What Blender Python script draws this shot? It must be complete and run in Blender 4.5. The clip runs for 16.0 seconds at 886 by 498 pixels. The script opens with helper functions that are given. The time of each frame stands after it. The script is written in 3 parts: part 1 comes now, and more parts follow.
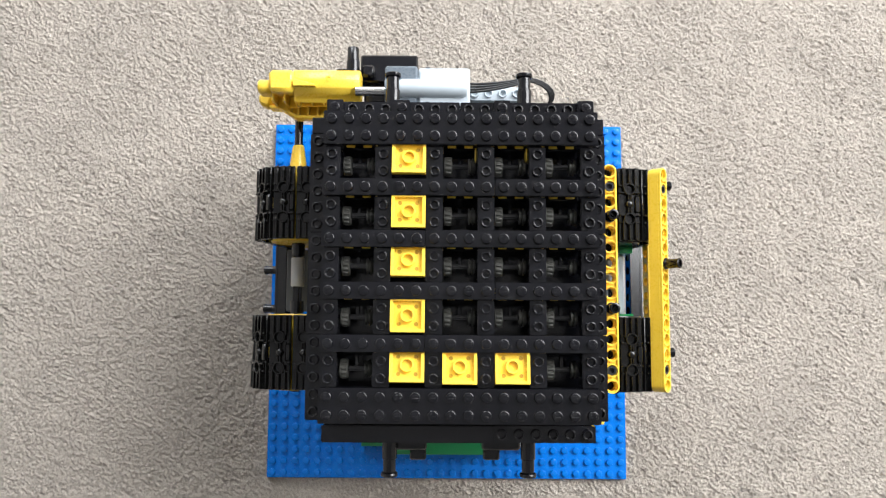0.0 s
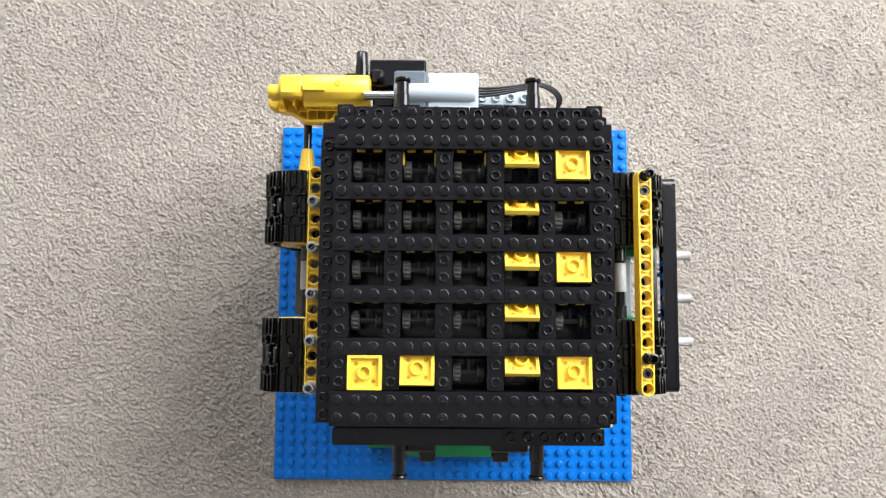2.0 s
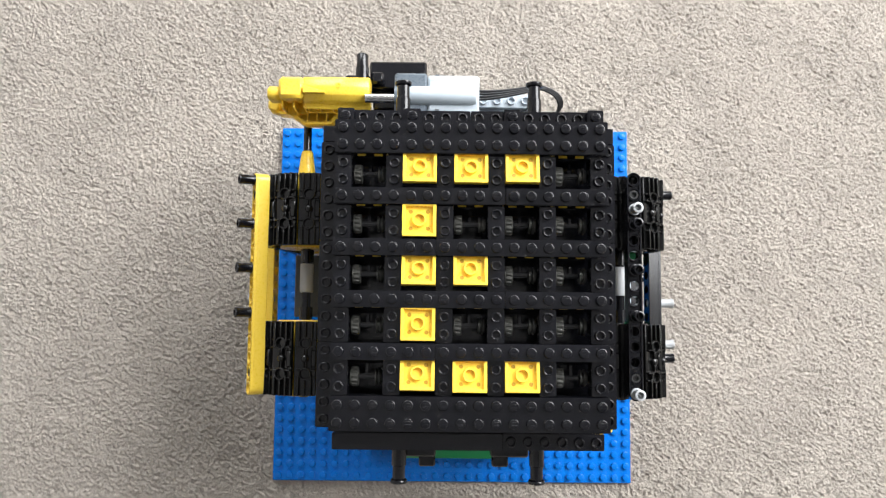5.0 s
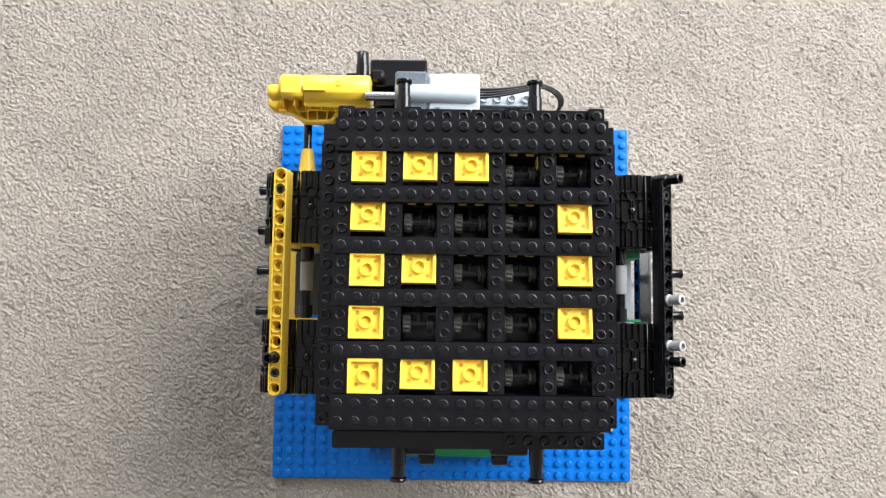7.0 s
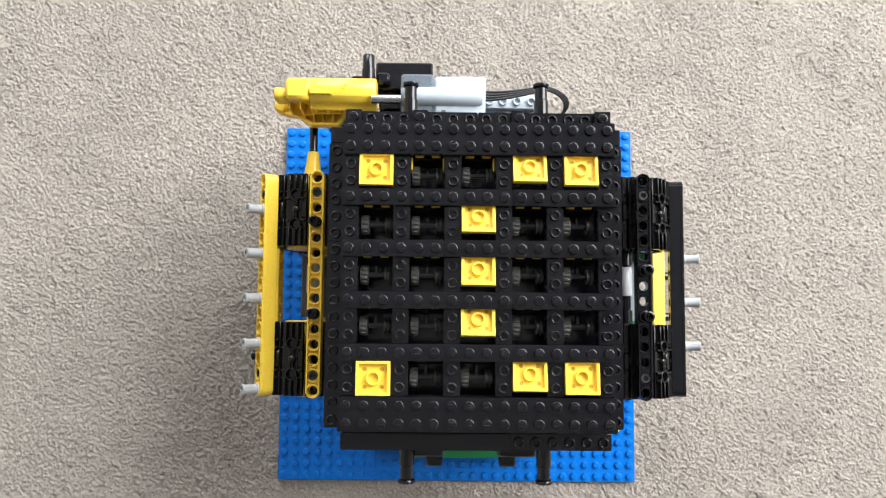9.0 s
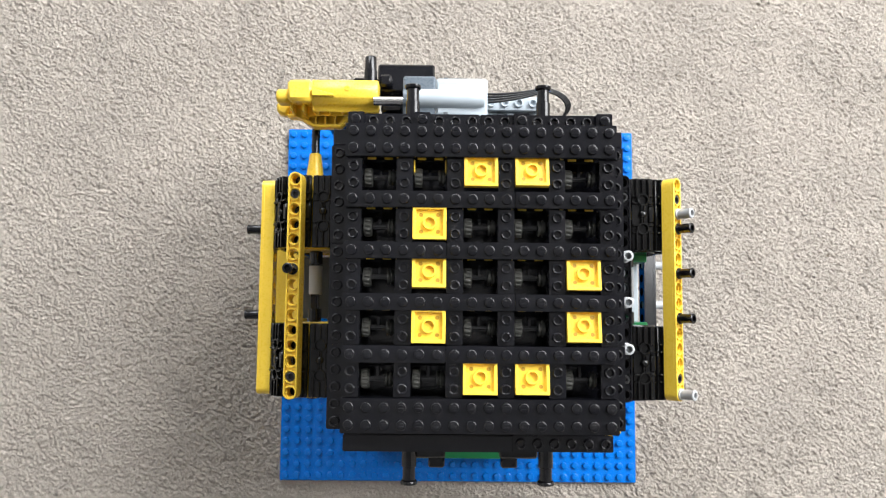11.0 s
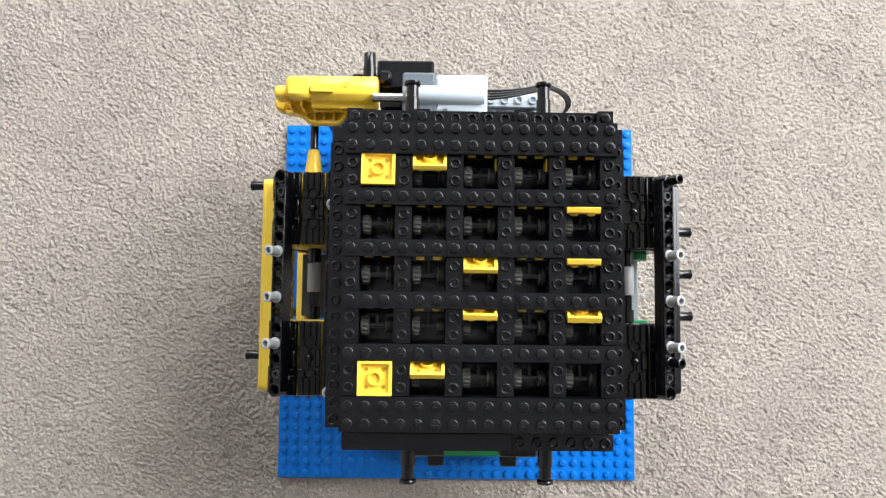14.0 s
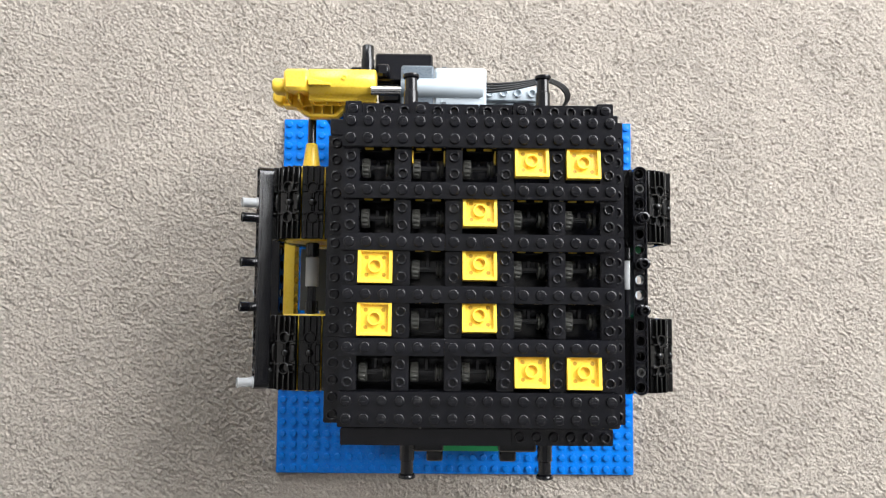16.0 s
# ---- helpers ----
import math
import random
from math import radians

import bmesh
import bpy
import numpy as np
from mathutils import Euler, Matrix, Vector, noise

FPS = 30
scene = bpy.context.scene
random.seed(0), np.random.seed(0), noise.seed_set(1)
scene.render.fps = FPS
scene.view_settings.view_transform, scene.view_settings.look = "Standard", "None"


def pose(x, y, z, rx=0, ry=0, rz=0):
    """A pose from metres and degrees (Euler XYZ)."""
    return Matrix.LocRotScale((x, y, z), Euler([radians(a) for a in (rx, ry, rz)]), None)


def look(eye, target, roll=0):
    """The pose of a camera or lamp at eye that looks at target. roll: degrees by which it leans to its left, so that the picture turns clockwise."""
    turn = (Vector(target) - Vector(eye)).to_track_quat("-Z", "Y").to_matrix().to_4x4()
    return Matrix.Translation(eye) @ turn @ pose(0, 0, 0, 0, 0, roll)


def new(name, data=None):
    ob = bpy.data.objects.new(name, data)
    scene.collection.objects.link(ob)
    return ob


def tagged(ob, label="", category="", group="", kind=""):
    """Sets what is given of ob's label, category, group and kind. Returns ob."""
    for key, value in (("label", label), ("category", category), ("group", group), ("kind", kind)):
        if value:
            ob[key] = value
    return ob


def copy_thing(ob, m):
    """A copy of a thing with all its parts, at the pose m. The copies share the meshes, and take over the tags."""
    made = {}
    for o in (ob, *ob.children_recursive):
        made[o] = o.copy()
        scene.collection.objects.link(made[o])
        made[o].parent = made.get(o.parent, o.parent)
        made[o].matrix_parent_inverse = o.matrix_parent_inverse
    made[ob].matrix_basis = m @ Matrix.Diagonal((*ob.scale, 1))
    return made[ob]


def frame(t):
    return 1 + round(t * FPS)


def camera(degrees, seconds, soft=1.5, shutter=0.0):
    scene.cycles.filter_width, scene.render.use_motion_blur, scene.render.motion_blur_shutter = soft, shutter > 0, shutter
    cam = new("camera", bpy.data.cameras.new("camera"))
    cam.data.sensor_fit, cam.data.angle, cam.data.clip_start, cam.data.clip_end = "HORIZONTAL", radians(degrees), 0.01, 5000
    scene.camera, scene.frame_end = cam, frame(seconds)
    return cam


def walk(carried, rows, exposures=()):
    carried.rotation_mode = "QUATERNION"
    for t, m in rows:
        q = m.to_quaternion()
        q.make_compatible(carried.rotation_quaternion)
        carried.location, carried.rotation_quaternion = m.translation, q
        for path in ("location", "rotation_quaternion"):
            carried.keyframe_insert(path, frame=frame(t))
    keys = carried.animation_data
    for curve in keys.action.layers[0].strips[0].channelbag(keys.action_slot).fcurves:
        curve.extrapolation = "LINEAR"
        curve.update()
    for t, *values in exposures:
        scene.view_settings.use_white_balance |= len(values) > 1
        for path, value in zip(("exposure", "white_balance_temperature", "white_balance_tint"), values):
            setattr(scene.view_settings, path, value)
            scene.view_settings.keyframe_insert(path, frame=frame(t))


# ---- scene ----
cam = camera(60.0, 16.0, soft=1.25)
PATH = [
    (0, pose(-0.0053, -0.0177, 0.5608, 5.479, -0.213, 0.360)),
    (0.5, pose(-0.0043, -0.0170, 0.5618, 5.546, -0.144, 0.410)),
    (1, pose(-0.0059, -0.0157, 0.5622, 5.595, -0.138, 0.459)),
    (1.5, pose(-0.0078, -0.0156, 0.5631, 5.538, -0.107, 0.474)),
    (2, pose(-0.0097, -0.0164, 0.5635, 5.518, -0.179, 0.403)),
    (2.5, pose(-0.0095, -0.0163, 0.5630, 5.480, -0.230, 0.387)),
    (3, pose(-0.0099, -0.0147, 0.5627, 5.501, -0.362, 0.457)),
    (3.5, pose(-0.0101, -0.0154, 0.5624, 5.377, -0.389, 0.526)),
    (4, pose(-0.0101, -0.0144, 0.5626, 5.269, -0.307, 0.579)),
    (6.5, pose(-0.0126, -0.0108, 0.5632, 5.082, -0.443, 0.564)),
    (7, pose(-0.0115, -0.0115, 0.5627, 4.985, -0.419, 0.677)),
    (7.5, pose(-0.0111, -0.0111, 0.5630, 4.888, -0.378, 0.768)),
    (8, pose(-0.0145, -0.0097, 0.5635, 4.810, -0.488, 0.708)),
    (8.5, pose(-0.0153, -0.0121, 0.5631, 4.914, -0.488, 0.667)),
    (9, pose(-0.0155, -0.0107, 0.5643, 5.020, -0.483, 0.517)),
    (11.5, pose(-0.0173, -0.0095, 0.5653, 4.927, -0.486, 0.553)),
    (12, pose(-0.0179, -0.0115, 0.5643, 4.871, -0.555, 0.625)),
    (12.5, pose(-0.0171, -0.0116, 0.5628, 4.813, -0.634, 0.722)),
    (13, pose(-0.0162, -0.0118, 0.5629, 4.807, -0.552, 0.604)),
    (13.5, pose(-0.0164, -0.0093, 0.5631, 4.662, -0.588, 0.489)),
    (14, pose(-0.0175, -0.0083, 0.5632, 4.635, -0.666, 0.621)),
    (14.5, pose(-0.0193, -0.0056, 0.5628, 4.432, -0.809, 0.702)),
    (15, pose(-0.0194, -0.0085, 0.5619, 4.428, -0.823, 0.762)),
    (15.5, pose(-0.0190, -0.0091, 0.5620, 4.287, -0.896, 0.686)),
    (16, pose(-0.0181, -0.0087, 0.5609, 4.281, -0.837, 0.559)),
]

walk(cam, PATH)

# ---- world and light: a room with daylight from one window, plus an added fill light ----
world = bpy.data.worlds.new("sky")
scene.world = world
world.use_nodes = True
sky = world.node_tree.nodes.new("ShaderNodeTexSky")
sky.sky_type = "NISHITA"
sky.sun_disc = False
sky.sun_elevation, sky.sun_rotation = radians(38), radians(70)
world.node_tree.links.new(sky.outputs[0], world.node_tree.nodes["Background"].inputs[0])
world.node_tree.nodes["Background"].inputs[1].default_value = 0.1


def area_light(name, at, target, sx, sy, watts, colour):
    lamp = bpy.data.lights.new(name, "AREA")
    lamp.shape, lamp.size, lamp.size_y, lamp.energy, lamp.color = "RECTANGLE", sx, sy, watts, colour
    ob = new(name, lamp)
    ob.matrix_world = look(at, target)
    return ob


area_light("window_daylight", (1.24, 1.05, 1.30), (0.0, 0.22, 0.05), 1.8, 1.4, 120, (0.97, 0.985, 1.0))
# Fill light added from the north to soften the shadows; no known source there.
area_light("north_fill_light", (-0.80, 2.33, 1.40), (-0.3, 0.0, 0.1), 1.5, 1.4, 62, (0.94, 0.97, 1.0))
scene.view_settings.exposure = 0.0


# ---- materials ----
def material(name):
    m = bpy.data.materials.new(name)
    m.use_nodes = True
    return m, m.node_tree.nodes, m.node_tree.links, m.node_tree.nodes["Principled BSDF"]


def plastic(name, rgb, rough=0.3, vary=0.06, scuff=0.12, gloss=0.5):
    """Moulded plastic: slight shade differences, faint scuffs and a fine surface ripple."""
    m, n, l, b = material(name)
    tc = n.new("ShaderNodeTexCoord")
    big = n.new("ShaderNodeTexNoise")
    big.inputs["Scale"].default_value, big.inputs["Detail"].default_value = 60, 4
    fine = n.new("ShaderNodeTexNoise")
    fine.inputs["Scale"].default_value, fine.inputs["Detail"].default_value = 900, 3
    l.new(tc.outputs["Object"], big.inputs["Vector"])
    l.new(tc.outputs["Object"], fine.inputs["Vector"])
    info = n.new("ShaderNodeObjectInfo")
    add = n.new("ShaderNodeMath")
    add.operation = "ADD"
    l.new(big.outputs["Fac"], add.inputs[0])
    l.new(info.outputs["Random"], add.inputs[1])
    ramp = n.new("ShaderNodeMapRange")
    ramp.inputs["From Min"].default_value, ramp.inputs["From Max"].default_value = 0.3, 1.7
    ramp.inputs["To Min"].default_value, ramp.inputs["To Max"].default_value = 1 - vary, 1 + vary
    l.new(add.outputs[0], ramp.inputs["Value"])
    mul = n.new("ShaderNodeVectorMath")
    mul.operation = "SCALE"
    mul.inputs[0].default_value = rgb
    l.new(ramp.outputs[0], mul.inputs["Scale"])
    l.new(mul.outputs[0], b.inputs["Base Color"])
    rr = n.new("ShaderNodeMapRange")
    rr.inputs["From Min"].default_value, rr.inputs["From Max"].default_value = 0.35, 0.7
    rr.inputs["To Min"].default_value, rr.inputs["To Max"].default_value = rough, rough + scuff
    l.new(fine.outputs["Fac"], rr.inputs["Value"])
    l.new(rr.outputs[0], b.inputs["Roughness"])
    bump = n.new("ShaderNodeBump")
    bump.inputs["Strength"].default_value, bump.inputs["Distance"].default_value = 0.06, 0.0002
    l.new(big.outputs["Fac"], bump.inputs["Height"])
    l.new(bump.outputs[0], b.inputs["Normal"])
    b.inputs["Specular IOR Level"].default_value = gloss
    return m


# Black base tinted blue, in place of the sky's reflection.
BLACK = plastic("black_plastic", (0.0042, 0.0044, 0.0062), 0.15, 0.25, 0.08, 0.5)
BLACK_RUBBERY = plastic("black_tread_plastic", (0.004, 0.004, 0.004), 0.16, 0.2, 0.08, 0.5)
YELLOW = plastic("yellow_plastic", (0.88, 0.605, 0.062), 0.25, 0.05)
BLUE = plastic("blue_plastic", (0.0, 0.145, 0.56), 0.2, 0.05, 0.1, 0.35)
GREEN = plastic("green_plastic", (0.0, 0.16, 0.045), 0.3, 0.05)
LIGHT_GREY = plastic("light_grey_plastic", (0.43, 0.485, 0.53), 0.28, 0.04)
MID_GREY = plastic("grey_plastic", (0.40, 0.41, 0.42), 0.3, 0.05)
DARK_GREY = plastic("dark_grey_plastic", (0.09, 0.10, 0.11), 0.32, 0.06)
BLUE_GREY = plastic("blue_grey_plastic", (0.115, 0.14, 0.165), 0.25, 0.05)
RIVET_GREY = plastic("rivet_plastic", (0.035, 0.035, 0.035), 0.25, 0.1)
GEAR_GREY = plastic("dark_gear_plastic", (0.06, 0.06, 0.053), 0.35, 0.1)
# Axle black made lighter and glossier, to carry its thin highlight in the colour.
AXLE_BLACK = plastic("highlit_axle_plastic", (0.013, 0.013, 0.014), 0.12, 0.1, 0.05)
WIRE = plastic("cable_rubber", (0.01, 0.01, 0.011), 0.35, 0.1)


def chrome():
    m, n, l, b = material("polished_steel")
    b.inputs["Base Color"].default_value = (0.7, 0.69, 0.67, 1)
    b.inputs["Metallic"].default_value, b.inputs["Roughness"].default_value = 1.0, 0.22
    return m


STEEL = chrome()


def carpet_material():
    m, n, l, b = material("carpet_pile")
    tc = n.new("ShaderNodeTexCoord")
    tuft = n.new("ShaderNodeTexNoise")
    tuft.inputs["Scale"].default_value, tuft.inputs["Detail"].default_value = 1250, 6
    tuft.inputs["Roughness"].default_value = 0.7
    patch = n.new("ShaderNodeTexNoise")
    patch.inputs["Scale"].default_value, patch.inputs["Detail"].default_value = 14, 5
    fibre = n.new("ShaderNodeTexNoise")
    fibre.inputs["Scale"].default_value, fibre.inputs["Detail"].default_value = 1500, 2
    lay = n.new("ShaderNodeMapping")
    lay.vector_type = "TEXTURE"
    lay.inputs["Rotation"].default_value = (0, 0, radians(-42))
    lay.inputs["Scale"].default_value = (1.45, 0.85, 1.0)
    l.new(tc.outputs["Object"], lay.inputs["Vector"])
    tuft.inputs["Distortion"].default_value = 0.8
    l.new(lay.outputs[0], tuft.inputs["Vector"])
    l.new(tc.outputs["Object"], patch.inputs["Vector"])
    ramp = n.new("ShaderNodeValToRGB")
    e = ramp.color_ramp.elements
    e[0].position, e[0].color = 0.32, (0.330, 0.292, 0.253, 1)
    e[1].position, e[1].color = 0.68, (0.575, 0.522, 0.460, 1)
    mid = ramp.color_ramp.elements.new(0.5)
    mid.color = (0.455, 0.406, 0.354, 1)
    l.new(tuft.outputs["Fac"], ramp.inputs["Fac"])
    shade = n.new("ShaderNodeMapRange")
    shade.inputs["From Min"].default_value, shade.inputs["From Max"].default_value = 0.3, 0.7
    shade.inputs["To Min"].default_value, shade.inputs["To Max"].default_value = 0.9, 1.1
    l.new(patch.outputs["Fac"], shade.inputs["Value"])
    mul = n.new("ShaderNodeVectorMath")
    mul.operation = "SCALE"
    l.new(ramp.outputs["Color"], mul.inputs[0])
    l.new(shade.outputs[0], mul.inputs["Scale"])
    l.new(mul.outputs[0], b.inputs["Base Color"])
    b.inputs["Roughness"].default_value = 0.95
    b.inputs["Specular IOR Level"].default_value = 0.1
    b.inputs["Sheen Weight"].default_value = 0.2
    bump = n.new("ShaderNodeBump")
    bump.inputs["Strength"].default_value, bump.inputs["Distance"].default_value = 1.0, 0.0014
    l.new(lay.outputs[0], fibre.inputs["Vector"])
    l.new(fibre.outputs["Fac"], bump.inputs["Height"])
    l.new(bump.outputs[0], b.inputs["Normal"])
    return m


CARPET = carpet_material()


def paint(name, rgb):
    m, n, l, b = material(name)
    noise_node = n.new("ShaderNodeTexNoise")
    noise_node.inputs["Scale"].default_value = 90
    bump = n.new("ShaderNodeBump")
    bump.inputs["Strength"].default_value, bump.inputs["Distance"].default_value = 0.15, 0.001
    l.new(noise_node.outputs["Fac"], bump.inputs["Height"])
    l.new(bump.outputs[0], b.inputs["Normal"])
    b.inputs["Base Color"].default_value = (*rgb, 1)
    b.inputs["Roughness"].default_value = 0.8
    return m


# Tones of the unseen walls and ceiling, set to balance the bounce light.
WEST_BOUNCE_PAINT = paint("west_bounce_paint", (0.40, 0.39, 0.375))
WALL_PAINT = paint("wall_paint", (0.55, 0.54, 0.52))
LOW_BOUNCE_PAINT = paint("low_bounce_paint", (0.22, 0.21, 0.20))
CEILING_PAINT = paint("ceiling_paint", (0.30, 0.30, 0.31))

# ---- mesh tools ----
S = 0.008                 # stud pitch
XO, YO = 0.0037, 0.0087   # centre of the display above the baseplate
ZT = 0.2105               # top face of the upper plates
AXIS = {"x": Matrix.Rotation(radians(90), 4, "Y"), "y": Matrix.Rotation(radians(-90), 4, "X"), "z": Matrix.Identity(4)}


def rbox(bm, x0, x1, y0, y1, z0, z1, bev=0.00035, m=None, seg=1):
    """A box with chamfered edges."""
    made = bmesh.ops.create_cube(bm, size=1.0, matrix=Matrix.Translation(((x0 + x1) / 2, (y0 + y1) / 2, (z0 + z1) / 2)) @ Matrix.Diagonal((x1 - x0, y1 - y0, z1 - z0, 1)))
    verts = made["verts"]
    if bev:
        edges = list({e for v in verts for e in v.link_edges})
        out = bmesh.ops.bevel(bm, geom=edges, offset=bev, segments=seg, affect="EDGES", clamp_overlap=True)
        verts = out["verts"]
    if m is not None:
        bmesh.ops.transform(bm, matrix=m, verts=list(verts))


def lathe(bm, prof, at=(0, 0, 0), axis="z", seg=16, closed=False, m=None, smooth=True):
    """Turn a profile of (radius, height) in metres round an axis through at."""
    base = Matrix.Translation(at) @ AXIS[axis]
    if m is not None:
        base = m @ base
    rings = []
    for r, h in prof:
        if r <= 1e-9:
            rings.append([bm.verts.new(base @ Vector((0, 0, h)))])
        else:
            rings.append([bm.verts.new(base @ Vector((r * math.cos(2 * math.pi * k / seg), r * math.sin(2 * math.pi * k / seg), h))) for k in range(seg)])
    pairs = list(zip(rings, rings[1:]))
    if closed:
        pairs.append((rings[-1], rings[0]))
    for a, b in pairs:
        for k in range(seg):
            q = (k + 1) % seg
            if len(a) == 1 and len(b) == 1:
                continue
            if len(a) == 1:
                f = bm.faces.new((a[0], b[q], b[k]))
            elif len(b) == 1:
                f = bm.faces.new((a[k], a[q], b[0]))
            else:
                f = bm.faces.new((a[k], a[q], b[q], b[k]))
            f.smooth = False


def sweep(bm, pts, r, seg=8):
    """A round wire along points."""
    rings = []
    for i, p in enumerate(pts):
        a, b = Vector(pts[max(i - 1, 0)]), Vector(pts[min(i + 1, len(pts) - 1)])
        q = (b - a).to_track_quat("Z", "Y")
        rings.append([bm.verts.new(Vector(p) + q @ Vector((r * math.cos(2 * math.pi * k / seg), r * math.sin(2 * math.pi * k / seg), 0))) for k in range(seg)])
    for a, b in zip(rings, rings[1:]):
        for k in range(seg):
            bm.faces.new((a[k], a[(k + 1) % seg], b[(k + 1) % seg], b[k])).smooth = True
    bm.faces.new(rings[0][::-1])
    bm.faces.new(rings[-1])


def prism(bm, outline, lo, hi, axis="y", bev=0.0004):
    """Extrude an outline; for axis y its points are (x, z), for z they are (x, y), for x they are (y, z)."""
    def put(a, b, c):
        return {"y": (a, c, b), "z": (a, b, c), "x": (c, a, b)}[axis]
    lower = [bm.verts.new(put(a, b, lo)) for a, b in outline]
    upper = [bm.verts.new(put(a, b, hi)) for a, b in outline]
    faces = [bm.faces.new(lower), bm.faces.new(upper[::-1])]
    n = len(outline)
    for k in range(n):
        faces.append(bm.faces.new((lower[k], upper[k], upper[(k + 1) % n], lower[(k + 1) % n])))
    bmesh.ops.recalc_face_normals(bm, faces=faces)
    if bev:
        edges = list({e for f in faces for e in f.edges})
        bmesh.ops.bevel(bm, geom=edges, offset=bev, segments=1, affect="EDGES", clamp_overlap=True)


def mesh_of(name, bm, mat):
    bmesh.ops.recalc_face_normals(bm, faces=bm.faces)
    for f in bm.faces:
        f.smooth = True
    me = bpy.data.meshes.new(name)
    bm.to_mesh(me)
    bm.free()
    me.set_sharp_from_angle(angle=radians(40))
    me.materials.append(mat)
    return me


def part(name, bm, mat, parent, label="", at=(0, 0, 0)):
    ob = new(name, mesh_of(name, bm, mat))
    ob.location = at
    ob.parent = parent
    return tagged(ob, label) if label else ob


def share(name, me, parent, at, rot=None):
    ob = new(name, me)
    ob.parent = parent
    ob.location = at
    if rot is not None:
        ob.rotation_euler = rot
    return ob


def thing(name, label, category, at=(0, 0, 0), group="", kind=""):
    return tagged(pose_empty(name, at), label, category, group, kind)


def pose_empty(name, at):
    ob = new(name)
    ob.location = at
    ob.empty_display_size = 0.01
    return ob


STUD = [(0.0024, 0), (0.0024, 0.00135), (0.00232, 0.00153), (0.00216, 0.00165), (0.00195, 0.0017), (0, 0.0017)]
HOLLOW = [(0.00245, 0), (0.00245, 0.00135), (0.00236, 0.00155), (0.0022, 0.00168), (0.0021, 0.0017), (0.00185, 0.00168), (0.00172, 0.00158), (0.00162, 0.0014), (0.00162, -0.0002), (0, -0.0002)]


def stud(bm, x, y, z, hollow=False, mark=True, seg=16):
    lathe(bm, HOLLOW if hollow else STUD, (x, y, z), "z", seg)
    if mark and not hollow:
        for dy, w in ((0.00062, 0.0013), (-0.00062, 0.0015)):
            rbox(bm, x - w, x + w, y + dy - 0.00042, y + dy + 0.00042, z + 0.0016, z + 0.0019, 0.0001)


def brick_mesh(name, nx, ny, h, mat, hollow=False, holes=(), mark=True, seg=16):
    """A plate or brick of nx by ny studs, its base corner at the origin, studs on top."""
    bm = bmesh.new()
    g = 0.0001
    rbox(bm, g, nx * S - g, g, ny * S - g, 0, h, 0.00035, None, 2)
    for i in range(nx):
        for k in range(ny):
            stud(bm, (i + 0.5) * S, (k + 0.5) * S, h, hollow, mark, seg)
    return mesh_of(name, bm, mat)


def col(b):
    """x of the left edge of stud column b of the display."""
    return XO + (b - 8) * S


def row(a):
    """y of the far edge of stud row a of the display."""
    return YO + (9 - a) * S

# ---- the room ----
def build_floor():
    """Cut-pile carpet: one sheet with tufts raised where the machine stands, plain out to the walls."""
    nx, ny = 1000, 640
    x = np.concatenate([[-2.2, -1.0], np.linspace(-0.37, 0.37, nx), [1.0, 2.2]])
    y = np.concatenate([[-2.4, -1.0], np.linspace(-0.19, 0.27, ny), [1.0, 2.45]])
    rng = np.random.RandomState(4)

    def smooth(a, k):
        for _ in range(k):
            a = (a + np.roll(a, 1, 0) + np.roll(a, -1, 0)) / 3
            a = (a + np.roll(a, 1, 1) + np.roll(a, -1, 1)) / 3
        return a

    def unit(a):
        return (a - a.mean()) / a.std()

    shape = (len(y), len(x))

    def strand(a, k):
        """Smear along the lie of the pile."""
        return sum(np.roll(np.roll(a, i, 1), -i, 0) for i in range(k))

    lie = unit(strand(rng.randn(*shape), 2))
    h = 0.00050 * lie + 0.00025 * rng.randn(*shape) + 0.00008 * unit(smooth(rng.randn(*shape), 3)) + 0.00010 * unit(smooth(rng.randn(*shape), 14))
    X, Y = np.meshgrid(x, y)
    X = X + 0.0002 * rng.randn(*shape)
    Y = Y + 0.0002 * rng.randn(*shape)
    z = np.minimum(h - 0.0016, 0.0009)
    under = (np.abs(X) < 0.131) & (np.abs(Y) < 0.131)
    z = np.where(under, np.minimum(z, -0.0008), z)
    far = (np.abs(X) > 0.38) | (Y > 0.28) | (Y < -0.20)
    z = np.where(far, -0.0012, z)
    co = np.stack([X, Y, z], -1).reshape(-1, 3)
    i = np.arange(shape[0] * shape[1]).reshape(shape)
    quads = np.stack([i[:-1, :-1], i[:-1, 1:], i[1:, 1:], i[1:, :-1]], -1).reshape(-1, 4)
    me = bpy.data.meshes.new("floor")
    me.from_pydata(co.tolist(), [], quads.tolist())
    me.materials.append(CARPET)
    me.polygons.foreach_set("use_smooth", np.ones(len(quads), bool))
    return tagged(new("floor", me), "beige-grey cut-pile carpet with uneven tufts", "carpet", kind="structure")


build_floor()


